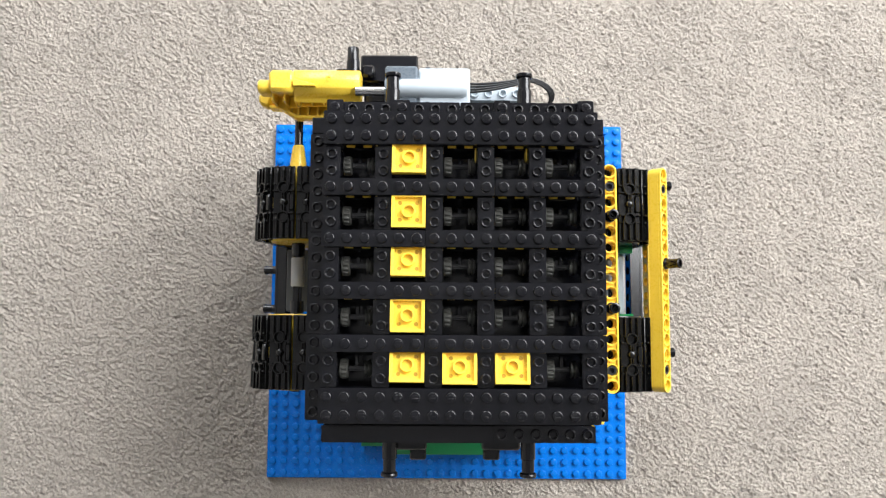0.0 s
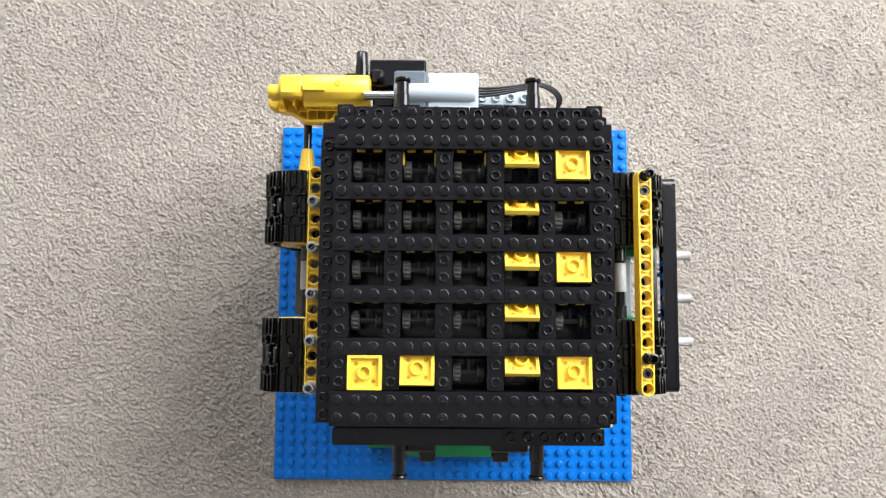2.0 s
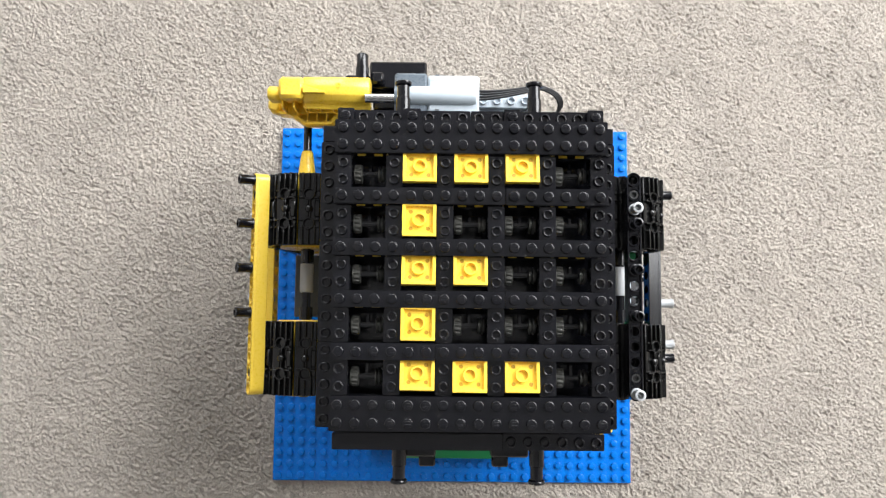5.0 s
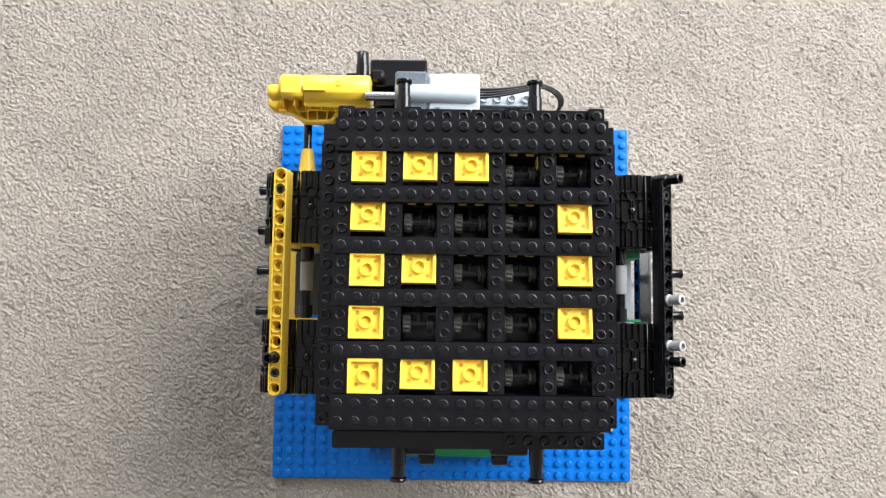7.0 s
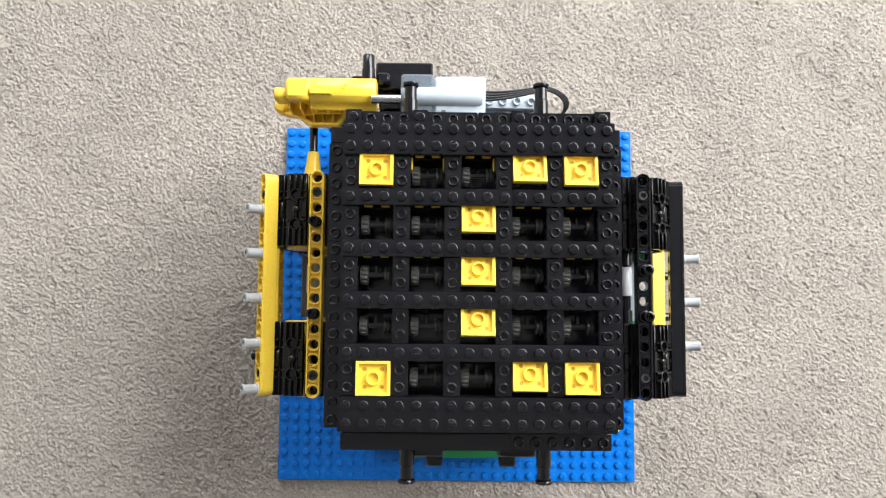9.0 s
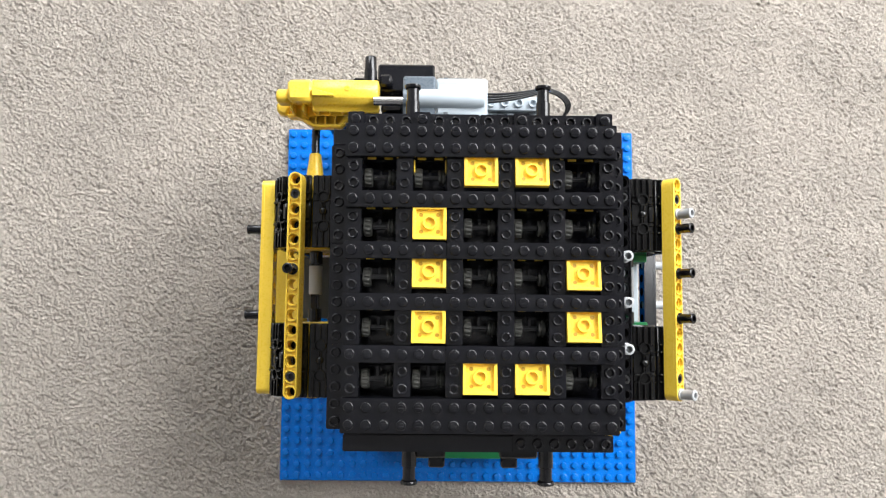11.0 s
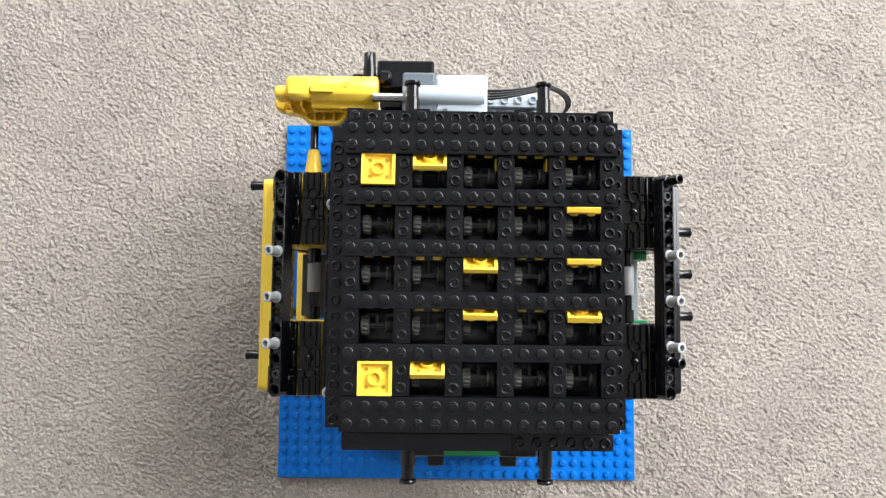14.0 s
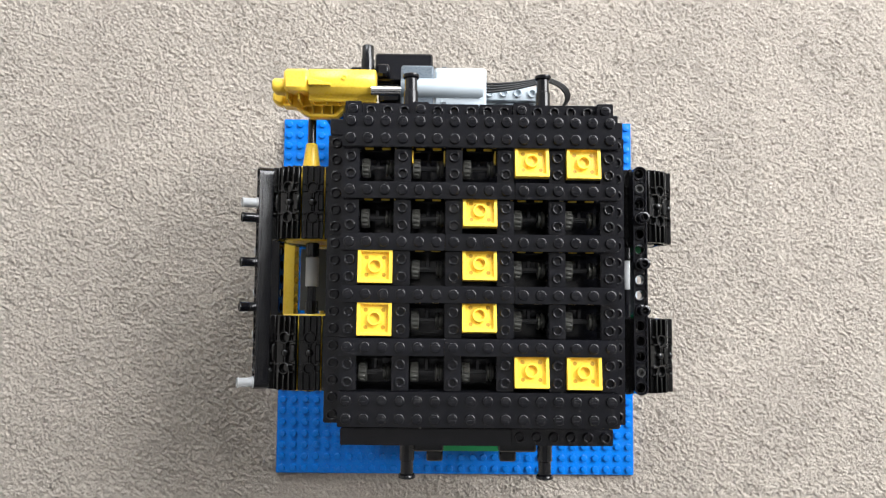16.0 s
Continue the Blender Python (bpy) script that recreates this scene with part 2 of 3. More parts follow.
def wall(name, x0, x1, y0, y1, z0, z1, mat, label, hole=None):
    """A wall slab; hole is (a0, a1, z0, z1) along its longer side."""
    bm = bmesh.new()
    if hole is None:
        rbox(bm, x0, x1, y0, y1, z0, z1, 0)
    else:
        a0, a1, b0, b1 = hole
        if x1 - x0 > y1 - y0:
            for p, q, r, s in ((x0, a0, z0, z1), (a1, x1, z0, z1), (a0, a1, z0, b0), (a0, a1, b1, z1)):
                rbox(bm, p, q, y0, y1, r, s, 0)
        else:
            for p, q, r, s in ((y0, a0, z0, z1), (a1, y1, z0, z1), (a0, a1, z0, b0), (a0, a1, b1, z1)):
                rbox(bm, x0, x1, p, q, r, s, 0)
    return tagged(new(name, mesh_of(name, bm, mat)), label, "wall", kind="structure")


# Walls and ceiling stand out of view, added to close in and shape the light.
wall("wall_east", 1.30, 1.45, -2.45, 2.50, -0.01, 2.45, WALL_PAINT, "plain painted wall, unseen, with an opening for its light", (0.15, 1.95, 0.60, 2.00))
wall("wall_west", -1.85, -1.70, -2.45, 2.50, -0.01, 2.45, WEST_BOUNCE_PAINT, "unseen plain wall, toned to set the bounce light")
wall("wall_north", -2.15, 2.15, 2.40, 2.55, -0.01, 2.45, WALL_PAINT, "plain painted wall, unseen, with an opening for its light", (-1.55, -0.05, 0.7, 2.1))
wall("wall_south", -2.15, 2.15, -2.50, -2.35, -0.01, 2.45, LOW_BOUNCE_PAINT, "unseen plain wall, darkened to limit bounce light")
wall("ceiling", -2.30, 2.30, -2.50, 2.55, 2.45, 2.55, CEILING_PAINT, "unseen plain ceiling, greyed to dim its reflection")

# ---- baseplate ----
def build_baseplate():
    ob = thing("baseplate", "bright blue studded square baseplate lying on the carpet", "baseplate")
    bm = bmesh.new()
    rbox(bm, -0.128, 0.128, -0.128, 0.128, 0.0, 0.0022, 0.0005)
    part("plate", bm, BLUE, ob)
    bm = bmesh.new()
    for i in range(32):
        for k in range(32):
            stud(bm, -0.124 + i * S, -0.124 + k * S, 0.0022, False, False, 12)
    tagged(part("studs", bm, BLUE, ob), kind="stuff")


build_baseplate()

# ---- display frame ----
frame_body = thing("display_frame", "black studded frame of a five by five flip display", "display")


def build_frame():
    me = brick_mesh("plate", 16, 2, 0.0032, BLACK)
    share("plate", me, frame_body, (col(0), row(2), ZT - 0.0032))
    share("plate", me, frame_body, (col(0), row(18), ZT - 0.0032))
    long = brick_mesh("plate", 10, 1, 0.0032, BLACK)
    short = brick_mesh("plate", 6, 1, 0.0032, BLACK)
    for k, a in enumerate((4, 7, 10, 13)):
        if k % 2:
            share("plate", short, frame_body, (col(0), row(a + 1), ZT - 0.0032))
            share("plate", long, frame_body, (col(6), row(a + 1), ZT - 0.0032))
        else:
            share("plate", long, frame_body, (col(0), row(a + 1), ZT - 0.0032))
            share("plate", short, frame_body, (col(10), row(a + 1), ZT - 0.0032))
    small = brick_mesh("brick", 1, 2, 0.0096, BLACK, True)
    for a in (2, 5, 8, 11, 14):
        for b in (0, 3, 6, 9, 12, 15):
            share("brick", small, frame_body, (col(b), row(a + 2), ZT - 0.0128))
    # thin cross walls below the upper plates, which leave room for the flipped plates
    bm = bmesh.new()
    rbox(bm, 0.0001, 16 * S - 0.0001, 0.0054, S - 0.0001, 0, 0.0096, 0.0003)
    bar = mesh_of("beam", bm, BLACK)
    for a in (1, 4, 7, 10, 13, 16):
        share("beam", bar, frame_body, (col(0), row(a + 1), ZT - 0.0128))
    # outer rows, one plate lower
    edge = brick_mesh("brick", 8, 1, 0.0096, BLACK, True)
    for b in (0, 8):
        share("brick", edge, frame_body, (col(b), row(0), ZT - 0.0224))
    bm = bmesh.new()
    rbox(bm, 0.0001, 10 * S - 0.0001, 0.0001, S - 0.0001, 0, 0.0096, 0.0004, None, 2)
    part("beam", bm, BLACK, frame_body, "", (col(0), row(19) - 0.0022, ZT - 0.0224))
    share("brick", brick_mesh("brick", 6, 1, 0.0096, BLACK, True), frame_body, (col(10), row(19) - 0.0020, ZT - 0.0230))
    # Yellow strips added where light comes through narrow gaps beside the openings.
    for x in (col(4) + 0.0002, col(6) - 0.0009, col(9) - 0.0010, col(12) - 0.0010):
        bm = bmesh.new()
        rbox(bm, x, x + 0.0006, row(2) - 0.0062, row(2) - 0.0004, 0.1960, 0.2045, 0)
        part("clip", bm, YELLOW, frame_body, "thin yellow strip for light through a gap")
    for b in (0, 4, 10, 15):
        cap = brick_mesh("plate", 1, 1, 0.0020, BLACK)
        share("plate", cap, frame_body, (col(b), row(0), ZT - 0.0128 + 0.0018))
    side = brick_mesh("brick", 1, 6, 0.0096, BLACK, True)
    for a in (7, 13):
        share("brick", side, frame_body, (col(-1), row(a), ZT - 0.0224))
        share("brick", side, frame_body, (col(16) - 0.0022, row(a), ZT - 0.0224))
    bm = bmesh.new()
    rbox(bm, 0.0001, S - 0.0001, 0.0001, S - 0.0001, 0, 0.0110, 0.0003)
    corner = mesh_of("brick", bm, BLACK)
    share("brick", corner, frame_body, (col(-1) + 0.0006, row(1), ZT - 0.0240))
    share("brick", corner, frame_body, (col(16) - 0.0026, row(1), ZT - 0.0240))
    side4 = brick_mesh("brick", 1, 5, 0.0096, BLACK, True)
    for b in (-1, 16):
        share("brick", side4, frame_body, (col(b) - (0.0022 if b > 0 else 0.0), row(18), ZT - 0.0224))
    # walls under the frame at front and back, run down unseen to block light
    wallb = brick_mesh("brick", 8, 1, 0.0096, BLACK, False, (), False, 10)
    for lev in range(1, 20):
        for b in (0, 8):
            share("brick", wallb, frame_body, (col(b), row(0), ZT - 0.0224 - lev * 0.0096))
            share("brick", wallb, frame_body, (col(b), row(19), ZT - 0.0224 - lev * 0.0096))
    # Black sheet added below the openings, in place of deep shade inside.
    bm = bmesh.new()
    rbox(bm, col(-1), col(17), row(18), row(0), 0.1760, 0.1790, 0.0005)
    part("inner_panel", bm, BLACK, frame_body)
    # legs that carry the frame on the baseplate
    for b in (1, 13):
        for a in (-1, 17):
            bm = bmesh.new()
            rbox(bm, 0.0002, 2 * S - 0.0002, 0.0002, S - 0.0002, 0.0, 0.1593 - 0.0039, 0.0004)
            for z in np.arange(0.0096, 0.15, 0.0096):
                rbox(bm, 0, 2 * S, 0, S, z - 0.0002, z, 0)
            part("leg", bm, BLACK, frame_body, "", (col(b), row(18) if a > 0 else row(1), 0.0039))


build_frame()


def peg(y0, direction, x, z):
    """A black round connector with a narrow end and a flange, lying along y."""
    bm = bmesh.new()
    prof = [(0.0, 0), (0.0036, 0), (0.0036, 0.0085), (0.0031, 0.0089), (0.0031, 0.0148), (0.0037, 0.0150), (0.0041, 0.0156), (0.0041, 0.0168), (0.0036, 0.0172), (0.0022, 0.0172), (0.0022, 0.0100), (0.0, 0.0100)]
    lathe(bm, prof, (0, 0, 0), "y", 20)
    ob = part("peg", bm, BLACK, frame_body, "black round connector peg", (x, y0, z))
    if direction < 0:
        ob.rotation_euler = (0, 0, math.pi)


for x in (-0.0294, 0.0355):
    peg(0.0880, 1, x, 0.190)
for x in (-0.0294, 0.0377):
    peg(-0.0747, -1, x, 0.181)


def build_front_lugs():
    for x, x0, x1 in ((-0.016, -0.0285, -0.0115), (0.0205, 0.0155, 0.0345)):
        bm = bmesh.new()
        rbox(bm, x0, x1, -0.0802, -0.0711, 0.164, 0.176, 0.0010)
        rbox(bm, x - 0.0040, x + 0.0042, -0.0856, -0.0800, 0.165, 0.172, 0.0008)
        part("lug", bm, BLACK, frame_body)
    bm = bmesh.new()
    rbox(bm, 0.0660, 0.0752, -0.0668, -0.0600, 0.1770, 0.1802, 0.0003)
    part("corner_plate", bm, YELLOW, frame_body, "yellow corner plate")
    # green base bricks and their clear corner bricks
    base = thing("base_brick", "green bricks with clear ends on the blue baseplate", "brick")
    bm = bmesh.new()
    rbox(bm, -0.036, 0.036, -0.108, -0.0716, 0.0039, 0.0231, 0.0004)
    part("body", bm, GREEN, base)
    for x0, x1 in ((-0.060, -0.036), (0.036, 0.060)):
        bm = bmesh.new()
        rbox(bm, x0, x1, -0.104, -0.0716, 0.0039, 0.0135, 0.0004)
        part("side_brick", bm, LIGHT_GREY if x0 > 0 else GREEN, base, "light grey brick" if x0 > 0 else "green brick")


build_front_lugs()

# ---- flip pixels ----
AX_Z = 0.1980
R_TILE = 0.0092


def tile_mesh():
    """A two by two plate seen from its hollow side; origin on the axle, hollow side up."""
    bm = bmesh.new()
    z0, z1, w = R_TILE, R_TILE + 0.0032, 0.0079
    t = 0.0015
    rbox(bm, -w, w, -w, w, z0, z0 + 0.0010, 0.0002)
    rbox(bm, -w, w, -w, -w + t, z0, z1, 0.0002)
    rbox(bm, -w, w, w - t, w, z0, z1, 0.0002)
    rbox(bm, -w, -w + t, -w + t - 0.0002, w - t + 0.0002, z0 + 0.0001, z1 - 0.00005, 0.0001)
    rbox(bm, w - t, w, -w + t - 0.0002, w - t + 0.0002, z0 + 0.0001, z1 - 0.00005, 0.0001)
    lathe(bm, [(0.00325, z0), (0.00325, z1 - 0.0002), (0.0031, z1), (0.0026, z1), (0.0024, z1 - 0.0002), (0.0024, z0 + 0.0012), (0, z0 + 0.0012)], (0, 0, 0), "z", 24)
    for sx in (-1, 1):
        for sy in (-1, 1):
            lathe(bm, [(0.0024, 0), (0.0024, -0.0015), (0.0022, -0.0017), (0, -0.0017)], (sx * 0.004, sy * 0.004, z0), "z", 16)
    return mesh_of("tile", bm, YELLOW)


def holder_mesh():
    """The black plate and arm that carry the yellow plate on its axle; two studs stay bare."""
    bm = bmesh.new()
    rbox(bm, -0.0078, 0.0078, -0.0052, 0.0078, R_TILE - 0.0026, R_TILE - 0.00005, 0.0003)
    rbox(bm, -0.0010, 0.0010, -0.0002, 0.0022, 0.0006, R_TILE - 0.0024, 0.0003)
    return mesh_of("holder", bm, BLACK)


def dimple_mesh():
    bm = bmesh.new()
    # Flat disc; the dimple's shade lies in its darker colour.
    lathe(bm, [(0.0010, 0), (0.0010, 0.00005), (0, 0.00005)], (0, 0, 0), "z", 12)
    return mesh_of("dimple", bm, YELLOW_SHADE)


def gear_mesh():
    bm = bmesh.new()
    n, w = 12, 0.0026
    out = []
    for k in range(n):
        for da, r in ((-0.30, 0.0039), (-0.20, 0.0047), (0.20, 0.0047), (0.30, 0.0039)):
            a = 2 * math.pi * (k + da) / n
            out.append((r * math.cos(a), r * math.sin(a)))
    prism(bm, out, -w / 2, w / 2, "x", 0.0002)
    for s in (-1, 1):
        lathe(bm, [(0, 0), (0.0044, 0), (0.0044, s * 0.0005), (0, s * 0.0005)], (s * w / 2, 0, 0), "x", 24)
    return mesh_of("gear", bm, GEAR_GREY)


def bush_mesh():
    bm = bmesh.new()
    lathe(bm, [(0, -0.0016), (0.0038, -0.0016), (0.0038, -0.0008), (0.0029, -0.0006), (0.0029, 0.0), (0.0041, 0.0002), (0.0041, 0.0009), (0.0031, 0.0011), (0.0031, 0.0018), (0, 0.0018)], (0, 0, 0), "x", 18)
    return mesh_of("bush", bm, GEAR_GREY)


def axle_mesh():
    bm = bmesh.new()
    a, b, h = 0.0012, 0.0006, 0.0079
    prism(bm, [(a, b), (b, b), (b, a), (-b, a), (-b, b), (-a, b), (-a, -b), (-b, -b), (-b, -a), (b, -a), (b, -b), (a, -b)], -h, h, "x", 0.0001)
    return mesh_of("axle", bm, AXLE_BLACK)


# Darker copy of the tile yellow, with the dimples' shade put into it.
YELLOW_SHADE = plastic("yellow_shade_plastic", (0.42, 0.24, 0.01), 0.4, 0.05)
TILE, GEAR, BUSH, AXLE, DIMPLE, HOLDER = tile_mesh(), gear_mesh(), bush_mesh(), axle_mesh(), dimple_mesh(), holder_mesh()
PIXELS = {}
for a in range(5):
    for c in range(5):
        p = thing("flip_pixel", "yellow two by two plate flipping on a black axle", "display pixel", (col(3 * c + 2), row(3 * a + 3), AX_Z), "pixels of the flip display")
        tile = share("tile", TILE, p, (0, 0, 0))
        tagged(tile, "yellow plate, hollow side out")
        for sx in (-1, 1):
            for sy in (-1, 1):
                share("dimple", DIMPLE, tile, (sx * 0.0040, sy * 0.0040, R_TILE + 0.0010))
        tagged(share("holder", HOLDER, p, (0, 0, 0)), "black arm with an axle hole")
        share("axle", AXLE, p, (0, 0, 0))
        share("gear", GEAR, p, (-0.0056, 0, 0))
        share("bush", BUSH, p, (0.0056, 0, 0))
        PIXELS[a, c] = p

# ---- belts of tread links with coded beams ----
PITCH, PERIOD = 0.0247, 1.367
SPEED = PITCH / PERIOD
X_REF = -0.0402
X_L, Z_W, R_B = -0.0882, 0.1355, 0.0165
X_R = 0.0945
RUN = X_R - X_L
SLOTS = 22
INSET = 0.0080            # the lower wheels stand this far inside the upper ones
SIDE = (SLOTS * PITCH - 2 * math.pi * R_B - 2 * RUN + 2 * INSET) / 2
DROP = math.sqrt(SIDE ** 2 - INSET ** 2)
LEAN = math.atan2(INSET, DROP)
Y_B = 0.0062


def loop(u):
    """Place and turn on the belt, u metres along it from the top of the upper right wheel; it runs over four wheels."""
    u %= SLOTS * PITCH
    wide, tight = (math.pi / 2 + LEAN) * R_B, (math.pi / 2 - LEAN) * R_B
    low = Z_W - DROP
    if u < RUN:
        return X_R - u, Z_W + R_B, 0.0
    u -= RUN
    if u < wide:
        a = u / R_B
        return X_L - R_B * math.sin(a), Z_W + R_B * math.cos(a), -math.degrees(a)
    u -= wide
    a = math.pi / 2 + LEAN
    if u < SIDE:
        s = u / SIDE
        return X_L + INSET * s - R_B * math.sin(a), Z_W - DROP * s + R_B * math.cos(a), -math.degrees(a)
    u -= SIDE
    if u < tight:
        a += u / R_B
        return X_L + INSET - R_B * math.sin(a), low + R_B * math.cos(a), -math.degrees(a)
    u -= tight
    if u < RUN - 2 * INSET:
        return X_L + INSET + u, low - R_B, -180.0
    u -= RUN - 2 * INSET
    if u < tight:
        a = u / R_B
        return X_R - INSET + R_B * math.sin(a), low - R_B * math.cos(a), -180.0 - math.degrees(a)
    u -= tight
    a = math.pi / 2 - LEAN
    if u < SIDE:
        s = u / SIDE
        return X_R - INSET * (1 - s) + R_B * math.sin(a), low + DROP * s - R_B * math.cos(a), -180.0 - math.degrees(a)
    a += (u - SIDE) / R_B
    return X_R + R_B * math.sin(a), Z_W - R_B * math.cos(a), -180.0 - math.degrees(a)


# where the wheels' shafts stand
SHAFT_L, SHAFT_R, SHAFT_Z = X_L + 0.0035, X_R - 0.0040, Z_W - 0.0015


def link_mesh():
    bm = bmesh.new()
    b = 0.0003
    rbox(bm, -0.0058, 0.0036, -0.0196, 0.0196, -0.0012, 0.0010, b)
    rbox(bm, 0.0034, 0.0058, -0.0196, -0.0026, -0.0012, 0.0010, b)
    rbox(bm, 0.0034, 0.0058, 0.0026, 0.0196, -0.0012, 0.0010, b)
    for x in (-0.0033, 0.0, 0.0033):
        y0 = 0.0113 if x == 0.0 else 0.0088
        for sy in (-1, 1):
            p, q = sorted((sy * y0, sy * 0.0195))
            rbox(bm, x - 0.00048, x + 0.00048, p, q, 0.0008, 0.0032, 0.0002)
    for sy in (-1, 1):
        lathe(bm, [(0.0033, 0.0008), (0.0033, 0.0030), (0.0031, 0.0032), (0.0026, 0.0032), (0.0024, 0.0029), (0.0024, -0.0010), (0, -0.0010)], (0, sy * 0.008, 0), "z", 18)
        # arms from the ring out to both hinges
        for x0, x1 in ((-0.0057, -0.0026), (0.0026, 0.0057)):
            p, q = sorted((sy * 0.0056, sy * 0.0065))
            rbox(bm, x0, x1, p, q, 0.0008, 0.0031, 0.0002)
            p, q = sorted((sy * 0.0095, sy * 0.0103))
            rbox(bm, x0, x1, p, q, 0.0008, 0.0026, 0.0002)
        p, q = sorted((sy * 0.0018, sy * 0.0052))
        rbox(bm, -0.0010, -0.0002, p, q, 0.0008, 0.0030, 0.0002)
        rbox(bm, 0.0002, 0.0010, p, q, 0.0008, 0.0030, 0.0002)
    # hinge tongue towards the next link
    rbox(bm, 0.0030, 0.0060, -0.0046, 0.0046, -0.0010, 0.0022, 0.0006)
    lathe(bm, [(0.0021, 0.0008), (0.0021, 0.0022), (0.0017, 0.0029), (0.0009, 0.0033), (0, 0.0034)], (0, 0, 0), "z", 16)
    return mesh_of("tread_link", bm, BLACK_RUBBERY)


LINK = link_mesh()
BELTS = []
for side in (1, -1):
    belt = thing("tread_belt", "black plastic tread belt of hinged ribbed links", "belt", (0, Y_B + side * 0.040, 0), "belts")
    links = [share("tread_link", LINK, belt, (0, 0, 0)) for _ in range(2 * SLOTS)]
    BELTS.append(links)


def sprocket(x, rim_mat, label):
    ob = thing("sprocket", label, "wheel", (x, Y_B + 0.040, SHAFT_Z), "belt wheels")
    bm = bmesh.new()
    w = 0.0202
    lathe(bm, [(0.0024, -w), (0.0147, -w), (0.0150, -w + 0.0004), (0.0150, -w + 0.001), (0.0140, -w + 0.0012), (0.0140, w - 0.0012), (0.0150, w - 0.001), (0.0150, w - 0.0004), (0.0147, w), (0.0024, w)], (0, 0, 0), "y", 40, True)
    part("rim", bm, rim_mat, ob)
    me = None
    for k in range(8):
        if me is None:
            bm = bmesh.new()
            rbox(bm, -0.0013, 0.0013, -0.0022, 0.0022, 0.0136, 0.0170, 0.0004)
            me = mesh_of("tooth", bm, YELLOW)
        share("tooth", me, ob, (0, 0, 0), (0, 2 * math.pi * k / 8, 0))
    return ob


SPROCKETS = [sprocket(SHAFT_L, YELLOW, "yellow toothed wheel inside the tread belt"), sprocket(SHAFT_R, BLACK, "black wheel with yellow teeth inside the tread belt")]
for first, x, low_x in zip(tuple(SPROCKETS), (SHAFT_L, SHAFT_R), (X_L + INSET, X_R - INSET)):
    for side, px, z in ((-1, x, SHAFT_Z), (1, low_x, Z_W - DROP), (-1, low_x, Z_W - DROP)):
        SPROCKETS.append(copy_thing(first, pose(px, Y_B + side * 0.040, z)))


def build_shafts():
    for x, z in ((SHAFT_L, SHAFT_Z), (SHAFT_R, SHAFT_Z), (X_L + INSET, Z_W - DROP), (X_R - INSET, Z_W - DROP)):
        ob = thing("wheel_shaft", "black axle with a light grey sleeve between the belt wheels", "axle", (x, Y_B, z), "wheel shafts")
        a, b = 0.0023, 0.0009
        bm = bmesh.new()
        cross = [(a, b), (b, b), (b, a), (-b, a), (-b, b), (-a, b), (-a, -b), (-b, -b), (-b, -a), (b, -a), (b, -b), (a, -b)]
        prism(bm, cross, -0.062, 0.062, "y", 0.0001)
        part("axle", bm, BLACK, ob)
        bm = bmesh.new()
        lathe(bm, [(0.0026, -0.008), (0.0034, -0.008), (0.0037, -0.0076), (0.0037, 0.0076), (0.0034, 0.008), (0.0026, 0.008)], (0, 0.0035, 0), "y", 20, True)
        part("sleeve", bm, MID_GREY, ob, "light grey sleeve")
        bm = bmesh.new()
        for y0 in (-0.0195, 0.0125):
            lathe(bm, [(0.0024, 0), (0.0037, 0), (0.0037, 0.0070), (0.0024, 0.0070)], (0, y0, 0), "y", 16, True)
        part("bush", bm, BLACK, ob)


build_shafts()

ROUND = 24
CORNER = math.atan2(0.0040, 0.0037)
QUARTER = [0, 0.28, 0.55, CORNER, 1.06, 1.31]
BEAM_ANGLES = sorted([a for a in QUARTER] + [math.pi / 2] + [math.pi - a for a in QUARTER[1:]] + [math.pi] + [math.pi + a for a in QUARTER[1:]] + [1.5 * math.pi] + [2 * math.pi - a for a in QUARTER[1:]])


